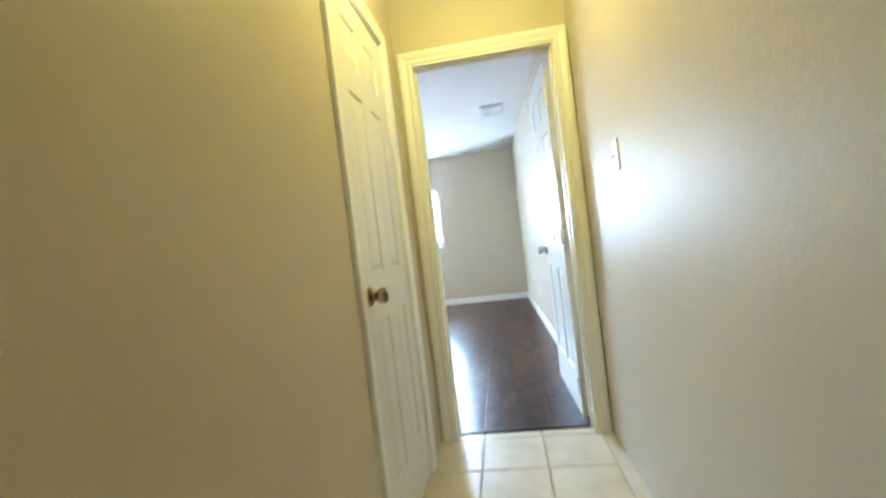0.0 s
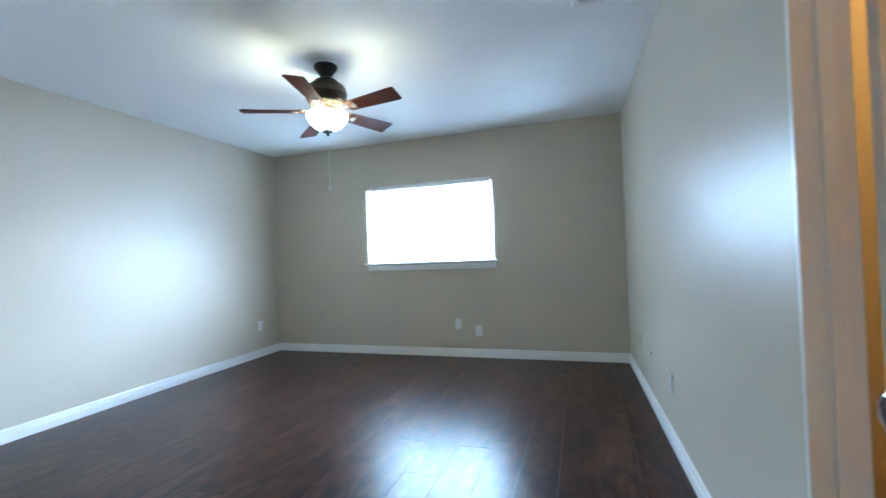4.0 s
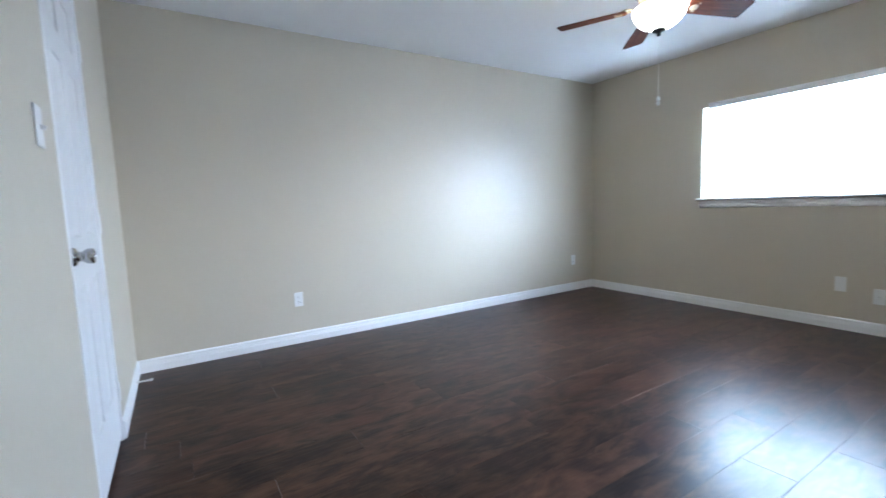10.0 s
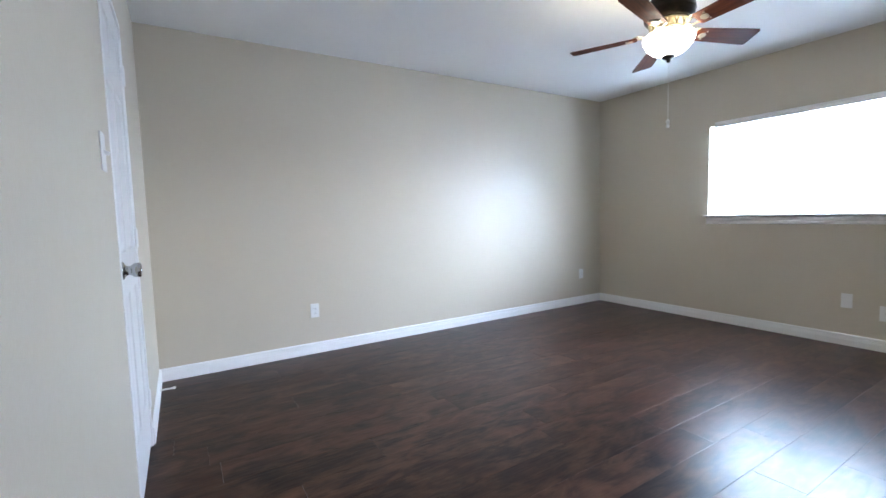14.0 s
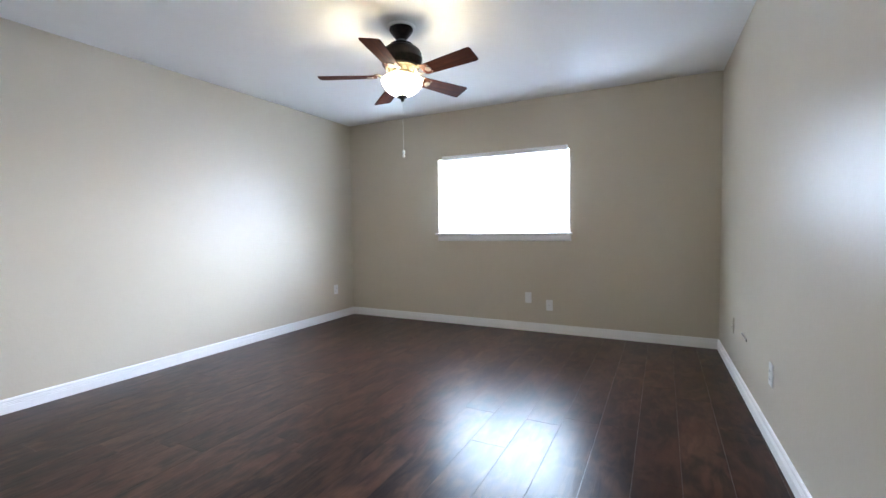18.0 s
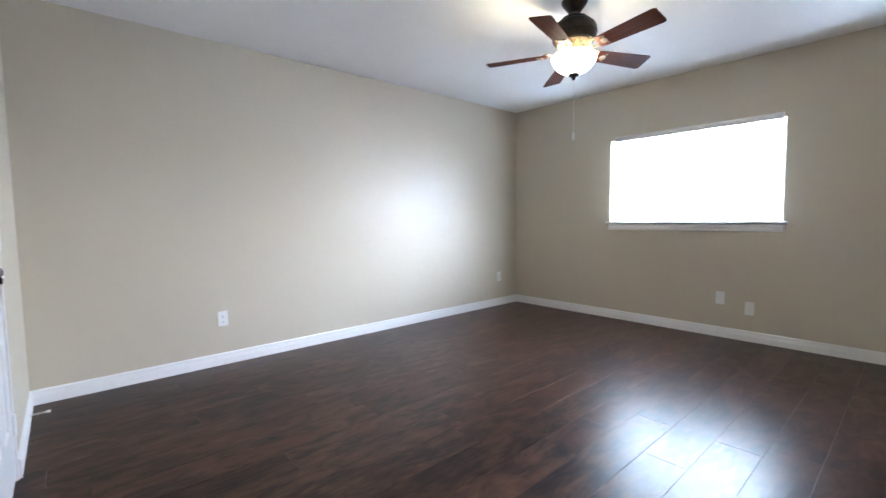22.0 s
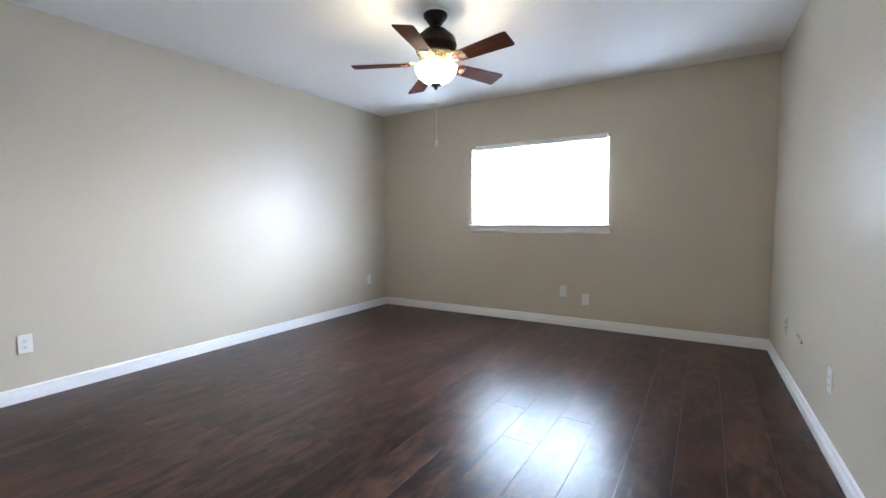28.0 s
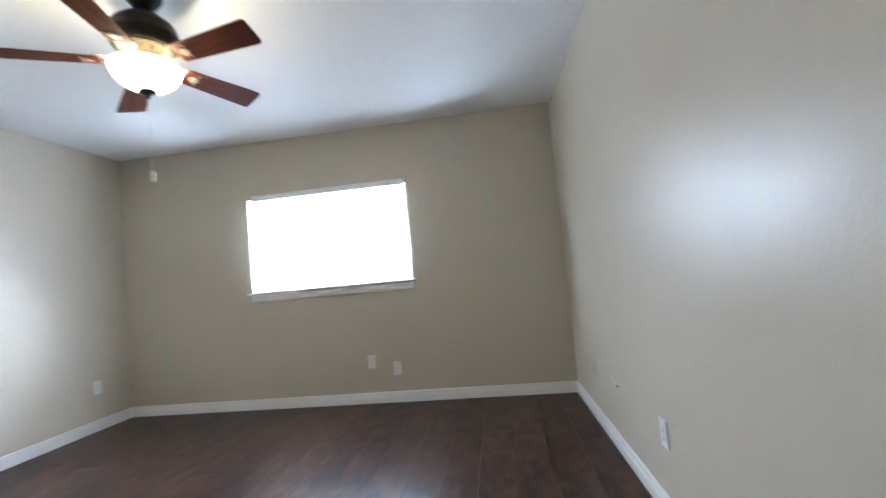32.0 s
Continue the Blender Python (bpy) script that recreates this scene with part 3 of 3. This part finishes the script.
for k in range(30):
    own = box(-0.0028, 0.0028, -0.0016, 0.0016, -0.042, 0.0, 0.0008)
    bmesh.ops.transform(own, matrix=pose(0, 0, 0, 0, 0, 12 * k) @ pose(0.0, 0.100, -0.276, 0, 18 if k % 2 else -18, 0), verts=own.verts)
    merged(lattice, own)
turned([(0.096, -0.316), (0.104, -0.316), (0.106, -0.320), (0.104, -0.325), (0.096, -0.325), (0.096, -0.316)], 40, lattice)
part("filigree_band", lattice, CHAMP, fan, "pale pierced metal band", None, True)
for k in range(3):
    arm = box(0.050, 0.136, -0.006, 0.006, -0.348, -0.340, 0.002)
    part("bowl_arm", arm, CHAMP, fan, "", pose(0, 0, 0, 0, 0, 90 + 120 * k))
BLADE_Z = -0.322
ROTOR = pose(0, 0, BLADE_Z) @ Matrix.Rotation(radians(3.7), 4, Vector((-math.sin(radians(150)), math.cos(radians(150)), 0)))
for k in range(5):
    a = -5 + 72 * k
    bm = bmesh.new()
    outline = []
    for x, half in ((0.165, 0.046), (0.18, 0.050), (0.30, 0.056), (0.42, 0.062), (0.515, 0.066)):
        outline.append((x, -half))
    for c in range(1, 6):
        t = radians(-90 + 15 * c)
        outline.append((0.522 + 0.018 * math.cos(t), -0.048 + 0.018 * math.sin(t)))
    outline += [(x, -y) for x, y in reversed(outline)]
    top = [bm.verts.new((x, y, 0.0025)) for x, y in outline]
    low = [bm.verts.new((x, y, -0.0025)) for x, y in outline]
    bm.faces.new(top), bm.faces.new(low[::-1])
    for i in range(len(top)):
        j = (i + 1) % len(top)
        bm.faces.new((low[i], low[j], top[j], top[i]))
    bl = part("blade", bm, BLADE, fan, "", ROTOR @ pose(0, 0, 0, 0, 0, a) @ pose(0, 0, 0, -13, 0, 0))
    iron = bmesh.new()
    box(0.085, 0.128, -0.015, 0.015, -0.008, 0.0, 0.002, iron)
    for sy in (-1, 1):
        rail = []
        for c in range(9):
            u = c / 8
            rail.append((0.120 + 0.095 * u, sy * (0.010 + 0.027 * math.sin(math.pi * min(u * 1.25, 1.0))), 0.016 * math.sin(math.pi * u) - 0.006))
        for (xa, ya, za), (xb, yb, zb) in zip(rail, rail[1:]):
            ends = []
            for px, py, pz in ((xa, ya, za), (xb, yb, zb)):
                ends.append([iron.verts.new((px, py + dy, pz + dz)) for dy, dz in ((-0.0042, -0.003), (0.0042, -0.003), (0.0042, 0.003), (-0.0042, 0.003))])
            for i in range(4):
                j = (i + 1) % 4
                iron.faces.new((ends[0][i], ends[0][j], ends[1][j], ends[1][i]))
            iron.faces.new(ends[0]), iron.faces.new(ends[1][::-1])
    turned([(0.0, -0.0095), (0.019, -0.0095), (0.022, -0.0065), (0.020, -0.003), (0.0, -0.003)], 20, iron, pose(0.208, 0, 0))
    for sy in (-1, 1):
        turned([(0.0, -0.0075), (0.004, -0.0070), (0.005, -0.0045), (0.005, -0.003), (0.0, -0.003)], 8, iron, pose(0.222, sy * 0.030, 0))
    part("blade_iron", iron, CHAMP, bl, "pale metal blade bracket", None, True)
# added disc that blocks the bulbs' light from the collar above
part("fitter_pan", turned([(0.0, -0.3470), (0.088, -0.3470), (0.093, -0.3440), (0.092, -0.3405), (0.060, -0.3380), (0.0, -0.3380)], 40), CHAMP, fan, "", None, True)
OUTER = [(0.1337, -0.3429), (0.1356, -0.3519), (0.1318, -0.3672), (0.1222, -0.3877), (0.1050, -0.4108), (0.0802, -0.4312), (0.0535, -0.4440), (0.0248, -0.4517), (0.0000, -0.4530)]
INNER = [(0.0000, -0.4479), (0.0248, -0.4466), (0.0525, -0.4389), (0.0783, -0.4261), (0.1022, -0.4069), (0.1184, -0.3852), (0.1280, -0.3660), (0.1308, -0.3532), (0.1280, -0.3416)]
CORE = [(max(r - 0.0018, 0.0), z + 0.0018) for r, z in OUTER]
bowl = part("light_bowl", turned(OUTER + CORE[::-1] + OUTER[:1], 48), BOWL, fan, "lit frosted glass bowl", None, True)
# unlit inner layer, added so the bowl's inside throws no light on the ceiling
part("glass_liner", turned(INNER + [(max(r - 0.0004, 0.0), z + 0.0004) for r, z in CORE] + INNER[:1], 48), FROST, bowl, "", None, True)
part("finial", turned([(0.0, -0.446), (0.034, -0.449), (0.038, -0.454), (0.033, -0.461), (0.016, -0.468), (0.010, -0.473), (0.012, -0.478), (0.008, -0.485), (0.0, -0.488)], 24), BRONZE, fan, "", None, True)
chain = bmesh.new()
for k in range(58):
    z = -0.480 - 0.0056 * k
    turned([(0.0, z), (0.0023, z - 0.001), (0.0030, z - 0.0023), (0.0023, z - 0.0038), (0.0, z - 0.0048)], 6, chain)
part("pull_chain", chain, CORD, fan, "", pose(0.002, 0.0, 0))
part("chain_fob", turned([(0.0, -0.802), (0.004, -0.804), (0.0095, -0.811), (0.011, -0.819), (0.008, -0.827), (0.005, -0.832), (0.009, -0.838), (0.010, -0.845), (0.006, -0.852), (0.0, -0.854)], 20), CORD, fan, "small white pull on the chain", pose(0.002, 0, 0), True)

# ---- ceiling vent ----
vent = thing("ceiling_vent", pose(3.80, -2.288, CEIL), "white metal ceiling air register with louvres", "air vent")
vw, vd = 0.13, 0.178
fr = bmesh.new()
prof = [(0.0, 0.0), (0.0, -0.003), (0.008, -0.012), (0.030, -0.014), (0.034, -0.012), (0.034, 0.0)]
for cx, cy, ln, rot in ((0, -vd, vw, 0), (vw, 0, vd, 90), (0, vd, vw, 180), (-vw, 0, vd, 270)):
    own = swept(prof, lambda y, z: (-ln + y, ln - y))
    bmesh.ops.transform(own, matrix=pose(cx, cy, 0, 0, 0, rot), verts=own.verts)
    merged(fr, own)
part("frame", fr, VENT, vent)
# black sheet drawn for the shade behind the louvres
part("backing", box(-vw + 0.03, vw - 0.03, -vd + 0.03, vd - 0.03, -0.0015, -0.0005), DARK, vent)
for k in range(11):
    x = -0.085 + 0.017 * k
    part("louvre", box(-0.0052, 0.0052, -0.10, vd - 0.034, -0.0007, 0.0007), VENT, vent, "", pose(x, 0, -0.008, 0, 42, 0))
part("louvre", box(-vw + 0.034, vw - 0.034, -0.0065, 0.0065, -0.0008, 0.0008), VENT, vent, "", pose(0, -0.125, -0.008, 35, 0, 0))


# ---- plates ----
def plate(name, m, label, category, kind, mat=None):
    root = thing(name, m, label, category)
    part("plate", box(-0.035, 0.035, -0.0064, 0.0, -0.0575, 0.0575, 0.0030, None, 3), mat or PLATE, root)
    if kind == "outlet":
        for z in (-0.0195, 0.0195):
            own = turned([(0.0, 0.0), (0.0172, 0.0), (0.0172, 0.0018), (0.0165, 0.0024), (0.0, 0.0024)], 24)
            bmesh.ops.transform(own, matrix=pose(0, -0.0055, z, 90), verts=own.verts)
            for v in own.verts:
                v.co.z = max(min(v.co.z, z + 0.0142), z - 0.0142)
            r = part("receptacle", own, mat or PLATE, root)
            # slots are black pieces set on the face, for the dark inside them
            for sx, hgt in ((-0.0065, 0.0042), (0.0065, 0.0036)):
                part("slot", box(sx - 0.0011, sx + 0.0011, -0.0086, -0.0070, z + 0.001 - hgt, z + 0.001 + hgt), DARK, r)
            part("slot", turned([(0.0, 0.0), (0.0024, 0.0), (0.0024, 0.0014), (0.0, 0.0014)], 10), DARK, r, "", pose(0, -0.0072, z - 0.0082, 90))
    elif kind == "switch":
        part("toggle", box(-0.0048, 0.0048, -0.017, 0.0, -0.006, 0.006, 0.0015), PLATE, root, "", pose(0, -0.003, 0.001, 22))
        part("collar", box(-0.0065, 0.0065, -0.0072, -0.005, -0.0125, 0.0125, 0.0008), PLATE, root)
    elif kind == "rocker":
        part("rocker", box(-0.0165, 0.0165, -0.0085, -0.005, -0.033, 0.033, 0.0015), PLATE, root)
    else:
        part("jack", turned([(0.0, 0.0), (0.0055, 0.0), (0.0055, 0.004), (0.0040, 0.004), (0.0040, 0.008), (0.0, 0.008)], 14), STEEL, root, "small metal coaxial jack", pose(0, -0.005, 0, 90), True)
    for z in ((0.0,) if kind == "outlet" else (-0.030, 0.030) if kind == "switch" else (-0.042, 0.042)):
        part("screw", turned([(0.0, 0.0), (0.0032, 0.0), (0.0028, 0.0012), (0.0, 0.0014)], 12), PLATE, root, "", pose(0, -0.006, z, 90))
    return root


plate("wall_plate", M_N @ pose(2.352, 0, 0.358), "white blank-faced wall plate above the baseboard", "wall plate", "rocker")
plate("cable_plate", M_N @ pose(2.577, 0, 0.290), "white cable jack plate above the baseboard", "wall plate", "jack")
plate("wall_outlet", M_W @ pose(4.65 - 0.343, 0, 0.365), "white duplex wall outlet near the corner", "outlet", "outlet")
plate("wall_outlet", M_W @ pose(4.65 - 3.555, 0, 0.358), "white duplex wall outlet on the long wall", "outlet", "outlet")
plate("wall_outlet", M_E @ pose(1.845, 0, 0.356), "white duplex wall outlet on the long wall", "outlet", "outlet")
plate("wall_outlet", M_E @ pose(0.72, 0, 0.374), "duplex wall outlet painted over in the beige wall paint", "outlet", "outlet", WALL)
plate("light_switch", M_S @ pose(4.285 - 1.915, 0, 1.333), "white toggle light switch beside the closet door", "light switch", "switch")
plate("light_switch", M_HE @ pose(YH + 5.392, 0, 1.322), "white toggle light switch in the hallway", "light switch", "switch")

stub = thing("cable_stub", M_E @ pose(1.21, 0, 0.378), "short white cable end above a black cable hole", "cable")
part("grommet", turned([(0.0, 0.0), (0.010, 0.0), (0.009, 0.003), (0.006, 0.004), (0.0, 0.004)], 16), DARK, stub, "black rubber grommet", pose(0, 0, -0.004, 90), True)
part("cable", turned([(0.0, 0.0), (0.0035, 0.0), (0.0035, 0.040), (0.0, 0.040)], 10), PLATE, stub, "", pose(0, -0.002, -0.002, 28), True)
part("tip", turned([(0.0, 0.034), (0.0060, 0.034), (0.0060, 0.050), (0.0, 0.050)], 12), PLATE, stub, "white connector tip", pose(0, -0.002, -0.002, 28), True)

# spring door stop on the baseboard beside the closet
stop = thing("door_stop", M_S @ pose(4.285 - 0.30, -0.013, 0.040), "white spring door stop on the baseboard", "door stop")
part("flange", turned([(0.0, 0.0), (0.011, 0.0), (0.010, 0.004), (0.006, 0.007), (0.0, 0.007)], 16), RUBBER, stop, "", pose(0, 0, 0, 90), True)
spring = bmesh.new()
for k in range(17):
    z = 0.006 + 0.0036 * k
    turned([(0.0035, z), (0.0058, z + 0.0006), (0.0062, z + 0.0016), (0.0058, z + 0.0026), (0.0035, z + 0.0032)], 12, spring)
part("spring", spring, RUBBER, stop, "", pose(0, 0, 0, 90), True)
part("tip", turned([(0.0, 0.066), (0.0065, 0.066), (0.0085, 0.070), (0.0085, 0.080), (0.006, 0.084), (0.0, 0.084)], 16), RUBBER, stop, "", pose(0, 0, 0, 90), True)

# lamps of the hallway and the side room
for mx, my in ((3.72, -5.62), (5.2, -3.48)):
    cl = thing("ceiling_lamp", pose(mx, my, CEIL), "small flush ceiling lamp with warm glass", "ceiling lamp", "flush lamps")
    part("pan", turned([(0.0, 0.0), (0.12, 0.0), (0.12, -0.012), (0.11, -0.02), (0.0, -0.02)], 32), BRASS, cl, "", None, True)
    part("shade", turned([(0.112, -0.020), (0.112, -0.030), (0.108, -0.032), (0.106, -0.024)], 32), HALL_GLASS, cl, "", None, True)

# ---- threshold, planks and tiles ----
tagged(part("threshold", swept([(0.0, 0.0), (0.0, 0.008), (0.010, 0.011), (0.026, 0.011), (0.036, 0.008), (0.036, 0.0)], lambda y, z: (3.376, 4.101)), BRONZE, None, "", pose(0, -4.712, -0.004)),
       "dark metal strip between tile and wood floor", "threshold", kind="structure")
floor = slab("floor", -0.0, 4.26, -4.70, 0.0, -0.06, -0.008, SUB, "dark hand-scraped wood plank floor", "floor")
PW, PL = 0.195, 1.22
rng = random.Random(4)
plank_cache = {}


def plank_mesh(w, l):
    key = (round(w, 3), round(l, 3))
    if key not in plank_cache:
        g = 0.0006
        bm = bmesh.new()
        c = 0.0012
        low = [bm.verts.new((x, y, -0.008)) for x, y in ((g, g), (w - g, g), (w - g, l - g), (g, l - g))]
        mid = [bm.verts.new((v.co.x, v.co.y, -0.00018)) for v in low]
        top = [bm.verts.new((x, y, 0)) for x, y in ((g + c, g + c), (w - g - c, g + c), (w - g - c, l - g - c), (g + c, l - g - c))]
        bm.faces.new(top)
        for a, b in ((low, mid), (mid, top)):
            for i in range(4):
                j = (i + 1) % 4
                bm.faces.new((a[i], a[j], b[j], b[i]))
        plank_cache[key] = mesh_of("plank", bm, WOOD)
    return plank_cache[key]


FIXED = {2.54: -2.09, 2.735: -2.455, 2.93: -2.095, 1.955: -2.95}
x = 2.93 - 16 * PW
while x < 4.26:
    xa, xb = max(x, 0.0), min(x + PW, 4.26)
    start = next((v for k, v in FIXED.items() if abs(k - x) < 0.03), -rng.uniform(0, PL) - 1.0)
    y = start - PL * 6
    while y < 0:
        ya, yb = max(y, -4.70), min(y + PL, 0.0)
        if xb - xa > 0.004 and yb - ya > 0.004:
            p = new("plank", plank_mesh(xb - xa, yb - ya))
            p.parent = floor
            p.matrix_basis = pose(xa, ya, 0)
        y += PL
    x += PW

floor_hall = slab("floor_hall", 3.2, 4.25, HALL_END, -4.70, -0.06, -0.006, GROUT, "beige ceramic tile floor of the hallway", "floor")
TS = 0.305
tile_cache = {}
x = 3.52 - TS
while x < HALL_E:
    y = -4.78 - TS * 15
    while y < -4.70:
        xa, xb, ya, yb = max(x, HALL_W - 0.05), min(x + TS, HALL_E + 0.02), max(y, HALL_END), min(y + TS, -4.702)
        key = (round(xb - xa, 3), round(yb - ya, 3))
        if min(key) > 0.02:
            if key not in tile_cache:
                tile_cache[key] = mesh_of("tile", box(0.0035, key[0] - 0.0035, 0.0035, key[1] - 0.0035, -0.006, 0.0, 0.0015), TILE)
            tl = new("tile", tile_cache[key])
            tl.parent = floor_hall
            tl.matrix_basis = pose(xa, ya, 0)
        y += TS
    x += TS
